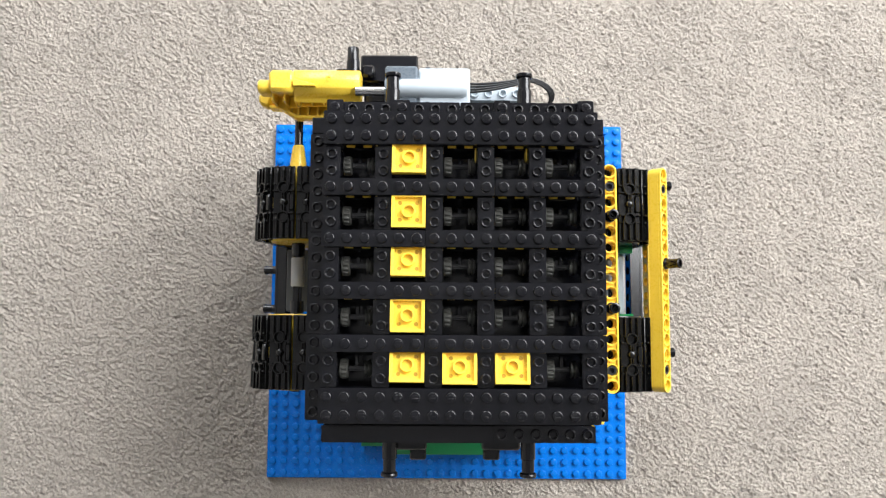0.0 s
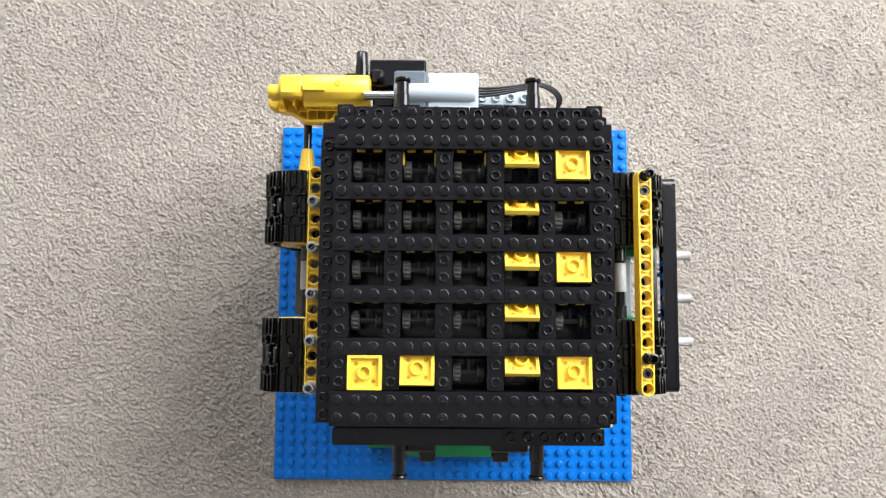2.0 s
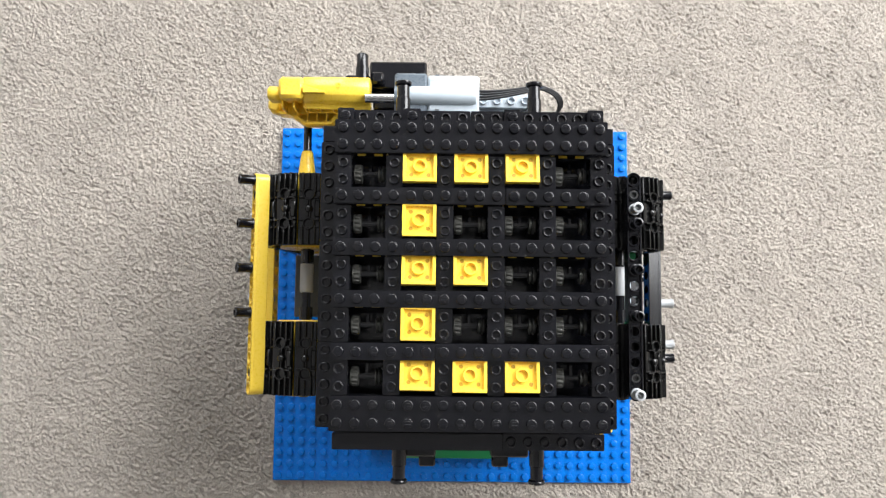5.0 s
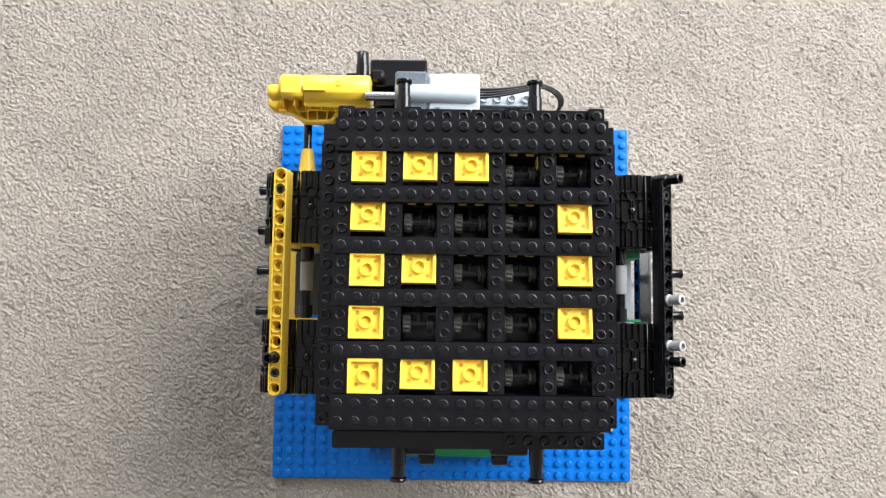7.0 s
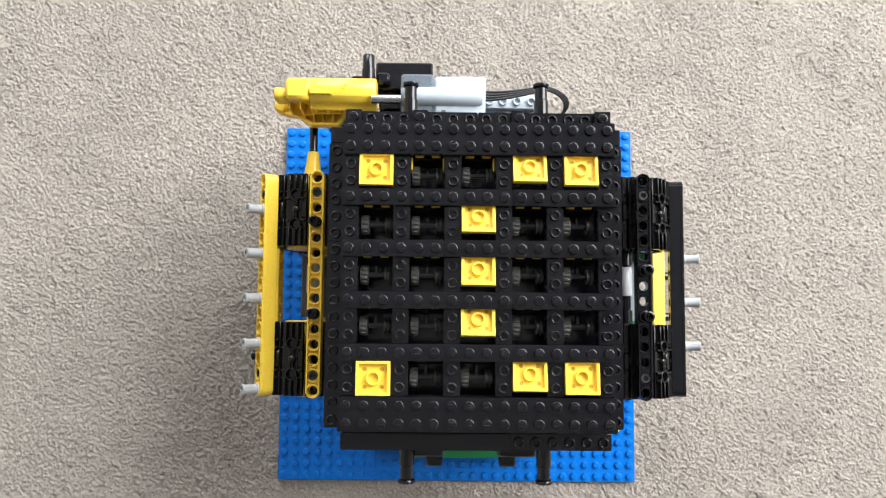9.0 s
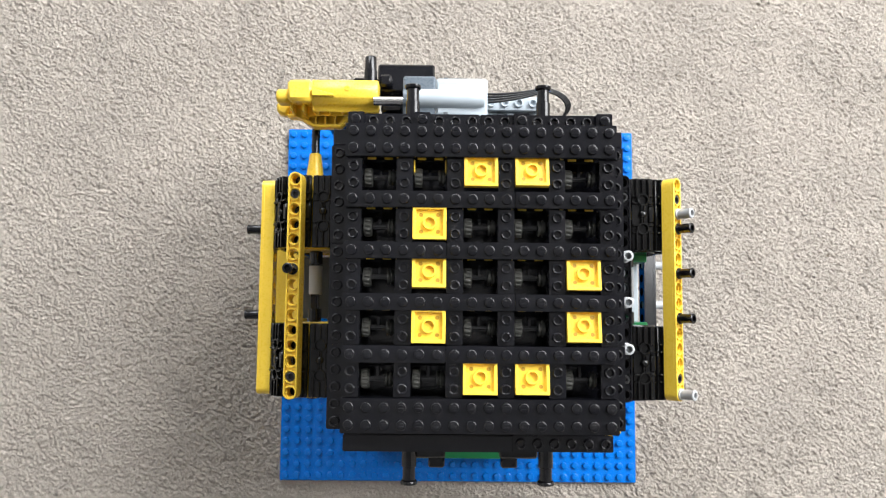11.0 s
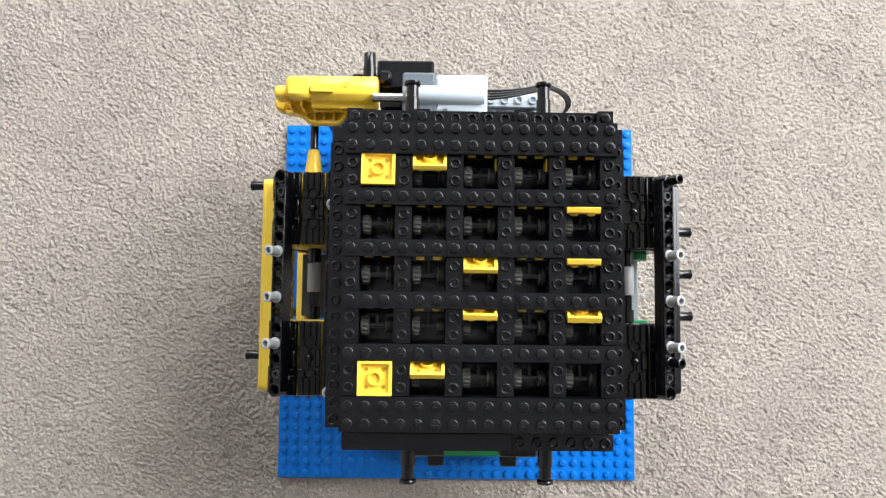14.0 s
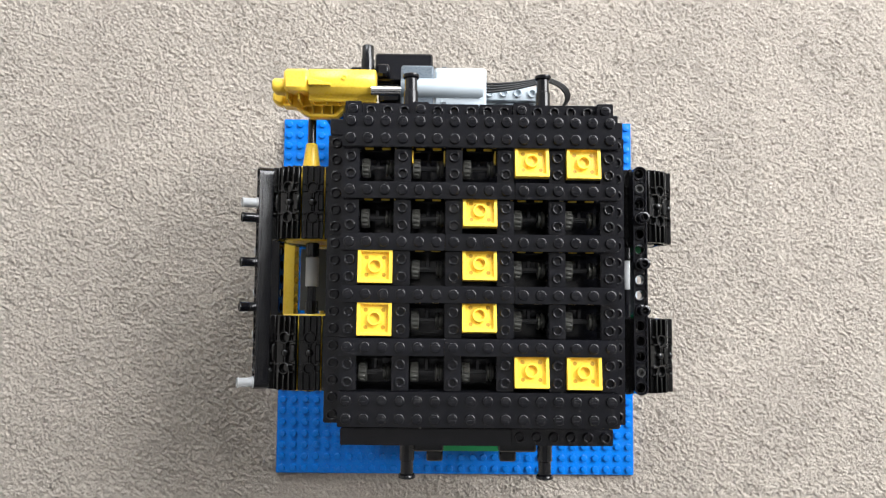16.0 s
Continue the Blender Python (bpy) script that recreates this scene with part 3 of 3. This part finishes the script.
def beam_mesh(mat):
    """A straight beam of fifteen holes along y, its inner face at z = 0.003, with counterbored holes and rounded ends."""
    bm = bmesh.new()
    z0, z1, half = 0.0030, 0.0092, 0.0037
    seg = ROUND
    for k in range(15):
        cy = (k - 7) * S
        end = -1 if k == 0 else 1 if k == 14 else 0
        rings = [[], [], [], [], [], [], [], []]
        for i in range(seg):
            a = BEAM_ANGLES[i]
            dx, dy = math.cos(a), math.sin(a)
            if end and dy * end > 0:
                r = half
            else:
                r = min(half / abs(dx) if abs(dx) > 1e-6 else 1, 0.004 / abs(dy) if abs(dy) > 1e-6 else 1)
            ox, oy = r * dx, cy + r * dy
            chamf = 0.93 if (abs(abs(ox) - half) < 1e-6 or (end and dy * end > 0)) else 1.0
            spec = ((ox * chamf, cy + (oy - cy) * (chamf if end and dy * end > 0 else 1), z1), (ox, oy, z1 - 0.0003), (ox, oy, z0 + 0.0003), (ox * chamf, cy + (oy - cy) * (chamf if end and dy * end > 0 else 1), z0))
            ring = [bm.verts.new(p) for p in spec]
            for q, r2, z in ((4, 0.0030, z1), (5, 0.0030, z1 - 0.0003), (6, 0.0024, z1 - 0.0004), (7, 0.0024, z0)):
                rings[q].append(bm.verts.new((r2 * dx, cy + r2 * dy, z)))
            for q in range(4):
                rings[q].append(ring[q])
        for i in range(seg):
            q = (i + 1) % seg
            a = (BEAM_ANGLES[i] + (BEAM_ANGLES[q] if q else 2 * math.pi)) / 2
            outer = end and math.sin(a) * end > 0 or abs(math.cos(a)) > math.cos(CORNER)
            chain = [3, 2, 1, 0, 4, 5, 6, 7, 3] if outer else [0, 4, 5, 6, 7, 3]
            for s, e in zip(chain, chain[1:]):
                bm.faces.new((rings[s][i], rings[s][q], rings[e][q], rings[e][i]))
    bmesh.ops.remove_doubles(bm, verts=bm.verts, dist=0.00002)
    # raised rails along both edges and a raised ring round each hole
    for sx in (-1, 1):
        x0, x1 = sorted((sx * 0.0028, sx * 0.0037))
        rbox(bm, x0, x1, -7 * S, 7 * S, 0.0090, 0.0106, 0.00015)
    for k in range(15):
        out = 0.0037 if k in (0, 14) else 0.00345
        lathe(bm, [(out, 0.0090), (out, 0.0106), (out - 0.0001, 0.0107), (0.0030, 0.0107), (0.0029, 0.0105), (0.0029, 0.0090)], (0, (k - 7) * S, 0), "z", 24)
    return mesh_of("bar", bm, mat)


def pin_mesh(mat, name):
    """A split connector pin standing out of a beam."""
    bm = bmesh.new()
    prof = [(0.0, 0.004), (0.0024, 0.004), (0.0024, 0.0104), (0.0031, 0.0105), (0.0031, 0.0115), (0.0025, 0.0117), (0.0025, 0.0178), (0.0028, 0.0182), (0.0028, 0.0189), (0.0024, 0.0192), (0.0017, 0.0192), (0.0017, 0.0140), (0.0, 0.0140)]
    lathe(bm, prof, (0, 0, 0), "z", 18)
    rbox(bm, -0.0027, 0.0027, -0.0003, 0.0003, 0.0142, 0.0170, 0)
    return mesh_of(name, bm, mat)


def flush_mesh():
    bm = bmesh.new()
    lathe(bm, [(0.0, 0.004), (0.0023, 0.004), (0.0023, 0.0102), (0.0016, 0.0102), (0.0016, 0.0080), (0.0, 0.0080)], (0, 0, 0), "z", 16)
    return mesh_of("rivet", bm, RIVET_GREY)


BEAM_Y, BEAM_K = beam_mesh(YELLOW), beam_mesh(BLACK)
PIN_G, PIN_K, RIVET = pin_mesh(MID_GREY, "pin"), pin_mesh(BLACK, "pin"), flush_mesh()

# the columns of the message, top row first, in the order in which they come
COLUMNS = ["00000", "11111", "00001", "00001", "00000", "11111", "10101", "10001", "00000", "01110", "10001", "10001", "00110", "00000", "01110", "10001", "10001", "01110", "00000"]
BLACK_BEAMS = (8, 9, 11, 12, 13, 16, 17)
BEAMS = []
for j in range(18):
    before, now = COLUMNS[j], COLUMNS[j + 1]
    if before == now:
        continue
    dark = j in BLACK_BEAMS
    tone = "black" if dark else "yellow"
    b = thing("coded_beam", tone + " fifteen-hole beam with connector pins, riding on the tread belts", "beam", (0, Y_B, 0), "coded beams")
    share("bar", BEAM_K if dark else BEAM_Y, b, (0, 0, 0))
    for k in range(5):
        if before[k] != now[k]:
            hole = 3 * k + (2 if now[k] == "1" else 0)
            pin = share("pin", PIN_G if now[k] == "1" else PIN_K, b, (0, (7 - hole) * S, 0), (0, 0, 0.7 * k + j))
            tagged(pin, "grey connector pin" if now[k] == "1" else "black connector pin")
    for hole in (1, 13):
        share("rivet", RIVET, b, (0, (7 - hole) * S, 0))
    BEAMS.append((j, b))

# ---- motor, gearbox and cable behind the display ----
def build_motor():
    ob = thing("motor", "light grey geared motor with a blue-grey front cap", "motor")
    bm = bmesh.new()
    out = []
    y0, z0 = 0.1085, 0.149
    for a in range(0, 360, 15):
        r = 0.0118
        x, z = r * math.cos(radians(a)), r * math.sin(radians(a))
        out.append((y0 + max(-0.0116, min(0.0116, x * 1.12)), z0 + max(-0.0116, min(0.0082, z * 1.12))))
    prism(bm, out, -0.0180, 0.0100, "x", 0.0012)
    rbox(bm, -0.018, 0.0095, y0 - 0.0121, y0 + 0.0121, z0 - 0.009, z0 + 0.0045, 0.0012)
    part("body", bm, LIGHT_GREY, ob)
    bm = bmesh.new()
    lathe(bm, [(0, -0.0290), (0.0044, -0.0286), (0.0053, -0.0262), (0.0053, 0.0060), (0.0044, 0.0082), (0, 0.0082)], (0, y0 - 0.0005, z0 + 0.0072), "x", 28)
    part("bulge", bm, LIGHT_GREY, ob)
    bm = bmesh.new()
    rbox(bm, -0.036, -0.0182, y0 - 0.0120, y0 + 0.0120, z0 - 0.0118, z0 + 0.0084, 0.0012)
    lathe(bm, [(0, 0), (0.0050, 0), (0.0050, 0.0070), (0, 0.0085)], (-0.0358, y0 - 0.0005, z0 + 0.0072), "x", 28)
    part("cap", bm, BLUE_GREY, ob, "blue-grey front cap")
    bm = bmesh.new()
    rbox(bm, -0.0140, -0.0116, y0 + 0.0116, y0 + 0.0124, z0 + 0.0030, z0 + 0.0050, 0.0002)
    rbox(bm, -0.0140, -0.0116, y0 - 0.0100, y0 - 0.0080, z0 + 0.0070, z0 + 0.0090, 0.0002)
    part("latch", bm, DARK_GREY, ob, "small dark latch")
    bm = bmesh.new()
    lathe(bm, [(0, 0), (0.0025, 0), (0.0025, 0.0180), (0, 0.0180)], (-0.0520, 0.1070, 0.1545), "x", 20)
    part("shaft", bm, STEEL, ob, "polished steel shaft")


build_motor()


def build_cylinder():
    ob = thing("gear_housing", "yellow ribbed plastic housing over a steel shaft", "housing")
    # long rounded shell with a ledge on its near side
    bm = bmesh.new()
    prism(bm, [(0.1196, 0.1400), (0.1196, 0.1500), (0.1184, 0.1545), (0.1130, 0.1562), (0.1085, 0.1554), (0.1056, 0.1520), (0.1046, 0.1480), (0.1026, 0.1474), (0.1026, 0.1458), (0.1046, 0.1450), (0.1046, 0.1400)], -0.0860, -0.0498, "x", 0.0005)
    part("shell", bm, YELLOW, ob)
    bm = bmesh.new()
    rbox(bm, -0.0003, 0.0005, 0.1024, 0.1050, 0.1410, 0.1472, 0.0002)
    rib = mesh_of("rib", bm, YELLOW)
    for k in range(6):
        share("rib", rib, ob, (-0.0840 + 0.0067 * k, 0, 0))
    bm = bmesh.new()
    rbox(bm, -0.0856, -0.0500, 0.1022, 0.1048, 0.1396, 0.1412, 0.0003)
    part("ledge", bm, YELLOW, ob)
    # head with a nose and two open pockets
    bm = bmesh.new()
    rbox(bm, -0.0990, -0.0852, 0.1062, 0.1180, 0.1480, 0.1572, 0.0018)
    rbox(bm, -0.0985, -0.0855, 0.1090, 0.1175, 0.1350, 0.1490, 0.0005)
    rbox(bm, -0.0988, -0.0855, 0.1030, 0.1175, 0.1335, 0.1352, 0.0003)
    part("head", bm, YELLOW, ob)
    bm = bmesh.new()
    rbox(bm, 0.0, 0.0011, 0.1032, 0.1095, 0.1345, 0.1485, 0.0002)
    rib = mesh_of("rib", bm, YELLOW)
    for x in (-0.0988, -0.0925, -0.0866):
        share("rib", rib, ob, (x, 0, 0))
    bm = bmesh.new()
    prism(bm, [(0.1065, 0.1430), (0.1140, 0.1430), (0.1142, 0.1510), (0.1125, 0.1540), (0.1080, 0.1540), (0.1062, 0.1510)], -0.1056, -0.0985, "x", 0.0010)
    part("nose", bm, YELLOW, ob)
    bm = bmesh.new()
    prism(bm, [(-0.0855, 0.1128), (-0.0735, 0.1098), (-0.0735, 0.1088), (-0.0855, 0.1086)], 0.1550, 0.1582, "z", 0.0004)
    part("fin", bm, YELLOW, ob)
    bm = bmesh.new()
    lathe(bm, [(0, 0), (0.0015, 0), (0.0015, 0.0005), (0.0009, 0.0006), (0.0009, 0.0002), (0, 0.0002)], (-0.0665, 0.1135, 0.1560), "z", 14)
    part("boss", bm, YELLOW, ob)
    # lower arm: a tray with a raised rim and cross ribs
    bm = bmesh.new()
    prism(bm, [(-0.1085, 0.1000), (-0.1085, 0.1062), (-0.0690, 0.1062), (-0.0690, 0.0968), (-0.0730, 0.0925), (-0.0880, 0.0925), (-0.0960, 0.0975)], 0.1270, 0.1292, "z", 0.0005)
    prism(bm, [(-0.1030, 0.0978), (-0.0962, 0.0972), (-0.0882, 0.0920), (-0.0728, 0.0920), (-0.0684, 0.0966), (-0.0684, 0.0990), (-0.0700, 0.0990), (-0.0736, 0.0936), (-0.0876, 0.0936), (-0.0955, 0.0990), (-0.1030, 0.0992)], 0.1270, 0.1352, "z", 0.0003)
    prism(bm, [(-0.1090, 0.1000), (-0.1030, 0.0978), (-0.1010, 0.1062), (-0.1090, 0.1062)], 0.1270, 0.1360, "z", 0.0014)
    part("arm", bm, YELLOW, ob, "", (0, 0.0052, 0.0))
    bm = bmesh.new()
    rbox(bm, -0.0004, 0.0005, 0.0930, 0.1050, 0.1285, 0.1350, 0.0002)
    rib = mesh_of("rib", bm, YELLOW)
    for x in (-0.0912, -0.0866, -0.0812, -0.0757):
        share("rib", rib, ob, (x, 0.0087 if x < -0.09 else 0.0052, 0))
    bm = bmesh.new()
    rbox(bm, -0.0850, -0.0560, 0.1060, 0.1165, 0.0039, 0.1345, 0.0006)
    part("support_column", bm, BLACK, ob)


build_cylinder()


def build_crank():
    ob = thing("black_block", "black plastic housing block with a pin and connectors", "block")
    bm = bmesh.new()
    rbox(bm, -0.0515, -0.0190, 0.1180, 0.1340, 0.1150, 0.1360, 0.0010)
    part("box", bm, BLACK, ob)
    bm = bmesh.new()
    rbox(bm, -0.0660, -0.0515, 0.1200, 0.1270, 0.1250, 0.1330, 0.0012)
    part("strip", bm, BLACK, ob)
    bm = bmesh.new()
    lathe(bm, [(0, 0), (0.0037, 0), (0.0037, 0.0085), (0.0033, 0.0088), (0.0033, 0.0160), (0.0030, 0.0164), (0, 0.0164)], (-0.0553, 0.1200, 0.1400), "y", 20)
    part("pin", bm, BLACK, ob)
    bm = bmesh.new()
    rbox(bm, -0.0500, -0.0430, 0.1190, 0.1262, 0.1340, 0.1425, 0.0014)
    part("connector", bm, BLACK, ob)
    bm = bmesh.new()
    rbox(bm, -0.0500, -0.0380, 0.1080, 0.1200, 0.1100, 0.1290, 0.0010)
    rbox(bm, -0.0480, -0.0240, 0.1020, 0.1180, 0.0039, 0.1150, 0.0010)
    part("support_column", bm, BLACK, ob)
    # light grey studded technic beam right of the motor
    g = thing("studded_beam", "light grey studded beam with side slots behind the frame", "beam")
    bm = bmesh.new()
    rbox(bm, 0.0095, 0.0415, 0.1085, 0.1165, 0.1250, 0.1330, 0.0004)
    for k in range(4):
        stud(bm, 0.0135 + k * S, 0.1125, 0.1330, True)
    rbox(bm, 0.0095, 0.0415, 0.0920, 0.1083, 0.1250, 0.1290, 0.0004)
    rbox(bm, 0.0100, 0.0410, 0.0925, 0.1160, 0.0039, 0.1248, 0.0004)
    part("body", bm, LIGHT_GREY, g)
    # Slots drawn as dark boxes on the surface, their shade put into the colour.
    bm = bmesh.new()
    for x in (0.0170, 0.0330):
        rbox(bm, x, x + 0.0060, 0.1025, 0.1075, 0.1288, 0.1300, 0.0002)
    part("slot", bm, DARK_GREY, g, "dark box in place of a shaded slot")
    # flat cable of four cores
    cable = thing("ribbon_cable", "flat black four-core cable looping down from the motor", "cable")
    for k in range(4):
        pts = []
        off = (k - 1.5) * 0.0016
        for i in range(9):
            s = i / 8
            pts.append((0.0090 + 0.0330 * s, 0.1105 + 0.0045 * s * s + off * (1 - 0.6 * s), 0.1500 + 0.0020 * s))
        for i in range(1, 13):
            a = math.pi * i / 12 * 1.1
            pts.append((0.0420 + (0.0142 + off * 0.4) * math.sin(a), 0.1150 - 0.0075 * (1 - math.cos(a)) + off * 0.3, 0.1520 - 0.0016 * i))
        bm = bmesh.new()
        sweep(bm, pts, 0.00072, 8)
        part("core", bm, WIRE, cable)


build_crank()


def build_crank_rod():
    ob = thing("drive_rod", "black axle ending in a yellow tapered connector", "axle")
    bm = bmesh.new()
    lathe(bm, [(0, 0), (0.0024, 0), (0.0024, 0.022), (0, 0.022)], (-0.0890, 0.0840, 0.1180), "y", 12)
    part("axle", bm, BLACK, ob)
    bm = bmesh.new()
    lathe(bm, [(0, 0), (0.0052, 0), (0.0050, 0.006), (0.0034, 0.018), (0.0030, 0.019), (0, 0.019)], (-0.0890, 0.0660, 0.1180), "y", 20)
    part("connector", bm, YELLOW, ob)


build_crank_rod()


def build_inner_supports():
    """Plates and rails between the wheels that carry the shafts."""
    ob = thing("wheel_bearing", "grey and green bricks that carry the belt wheels", "bearing")
    bm = bmesh.new()
    rbox(bm, -0.0945, -0.0443, -0.0118, 0.0240, 0.1090, 0.1160, 0.0005)
    part("plate", bm, DARK_GREY, ob, "dark grey plate")
    bm = bmesh.new()
    rbox(bm, 0.0517, 0.0930, -0.0120, 0.0220, 0.1090, 0.1160, 0.0005)
    part("plate", bm, DARK_GREY, ob, "dark grey plate")
    bm = bmesh.new()
    rbox(bm, 0.0931, 0.0975, -0.0120, 0.0220, 0.1090, 0.1150, 0.0006)
    part("rail", bm, BLUE_GREY, ob, "blue-grey rail")
    # Pale strip added to lift the gap, which glare whitens at times.
    bm = bmesh.new()
    rbox(bm, 0.0976, 0.1016, -0.0120, 0.0220, 0.1090, 0.1150, 0.0006)
    part("rail", bm, LIGHT_GREY, ob, "pale grey rail added to brighten the belt gap")
    for y0, y1 in ((-0.0142, -0.0122), (0.0222, 0.0264)):
        bm = bmesh.new()
        rbox(bm, 0.0700, 0.1040, y0, y1, 0.1000, 0.1260, 0.0004)
        part("green_plate", bm, GREEN, ob, "green plate")
    for x0, x1 in ((-0.0523, -0.0443), (0.0517, 0.0597)):
        bm = bmesh.new()
        rbox(bm, x0, x1, -0.0553, 0.0727, 0.1010, 0.1089, 0.0005)
        part("rail", bm, BLACK, ob, "black cross rail")


build_inner_supports()


# ---- what moves ----
ON_ANGLE = [[6.3, 10.8, 9.9, 11.7, 9.0], [11.7, 4.5, 14.4, 12.6, 11.7], [4.5, 11.7, 11.7, 12.6, 9.0], [4.5, 4.5, 13.5, 4.5, 9.0], [0.9, 11.7, 8.1, 9.0, 6.3]]
OFF_ANGLE = 97
TURN_ON = ((-0.36, 1.0), (-0.25, 0.93), (-0.15, 0.80), (-0.05, 0.63), (0.05, 0.38), (0.15, 0.13), (0.25, 0.02), (0.33, 0.0))
TURN_OFF = ((-0.16, 0.0), (-0.08, 0.08), (0.0, 0.35), (0.06, 0.62), (0.13, 0.84), (0.20, 0.93), (0.30, 1.0))
CLOSE_SLIP = (0.03, 0.01, 0.0, 0.0, 0.0, 0.03, -0.02, 0.0, 0.16, 0.0, -0.06, 0.13)   # and how much later the closing plates follow
CLOSE_LEAN = (0.01, 0.01, 0.0, 0.01, 0.01, 0.01, 0.06, 0.01, -0.02, 0.01, -0.025, 0.01)   # per column
SLIP = (0.0, 0.02, -0.07, 0.0, 0.03, 0.05, 0.03, 0.0, -0.02, 0.04, 0.04, -0.07)   # how late each column change comes


def pixel_rows(a, c, p):
    rng = random.Random(a * 7 + c)
    lo, hi = ON_ANGLE[a][c], OFF_ANGLE

    def at(share_off):
        return pose(p.location.x, p.location.y, p.location.z, -(lo + (hi - lo) * share_off), 0, 0)

    state = COLUMNS[c][a]
    rows = [(0.0, at(0.0 if state == "1" else 1.0))]
    last = 0.0
    for k in range(1, 13):
        now = COLUMNS[min(k + c, 18)][a]
        if now != state:
            t0 = (0.53 if now == "1" else 0.33 + CLOSE_SLIP[k - 1]) + SLIP[k - 1] + (0.015 if now == "1" else CLOSE_LEAN[k - 1]) * (c - 2) + PERIOD * (k - 1) + rng.uniform(-0.03, 0.03)
            for dt, s in (TURN_ON if now == "1" else TURN_OFF):
                t = t0 + dt
                if t > last + 0.03 and t < 15.97:
                    rows.append((t, at(s)))
                    last = t
        state = now
    rows.append((16.0, at(0.0 if state == "1" else 1.0)))
    return rows


def motions():
    steps = [0.25 * i for i in range(65)]
    for links in BELTS:
        for m, ob in enumerate(links):
            rows = []
            for t in steps:
                x, z, turn = loop(X_R - (X_REF + m * PITCH / 2 - SPEED * t))
                rows.append((t, pose(x, 0, z, 0, turn, 0)))
            walk(ob, rows)
    for j, ob in BEAMS:
        rows = []
        for t in steps:
            x, z, turn = loop(X_R - (X_REF + j * PITCH - SPEED * t))
            rows.append((t, pose(x, Y_B, z, 0, turn, 0)))
        walk(ob, rows)
    phase = (X_REF - X_L) / R_B
    for ob in SPROCKETS:
        rows = []
        for i in range(33):
            t = 0.5 * i
            rows.append((t, pose(ob.location.x, ob.location.y, ob.location.z, 0, -math.degrees(SPEED * t / R_B) + math.degrees(phase) + 18, 0)))
        walk(ob, rows)
    for (a, c), p in PIXELS.items():
        walk(p, pixel_rows(a, c, p))


motions()
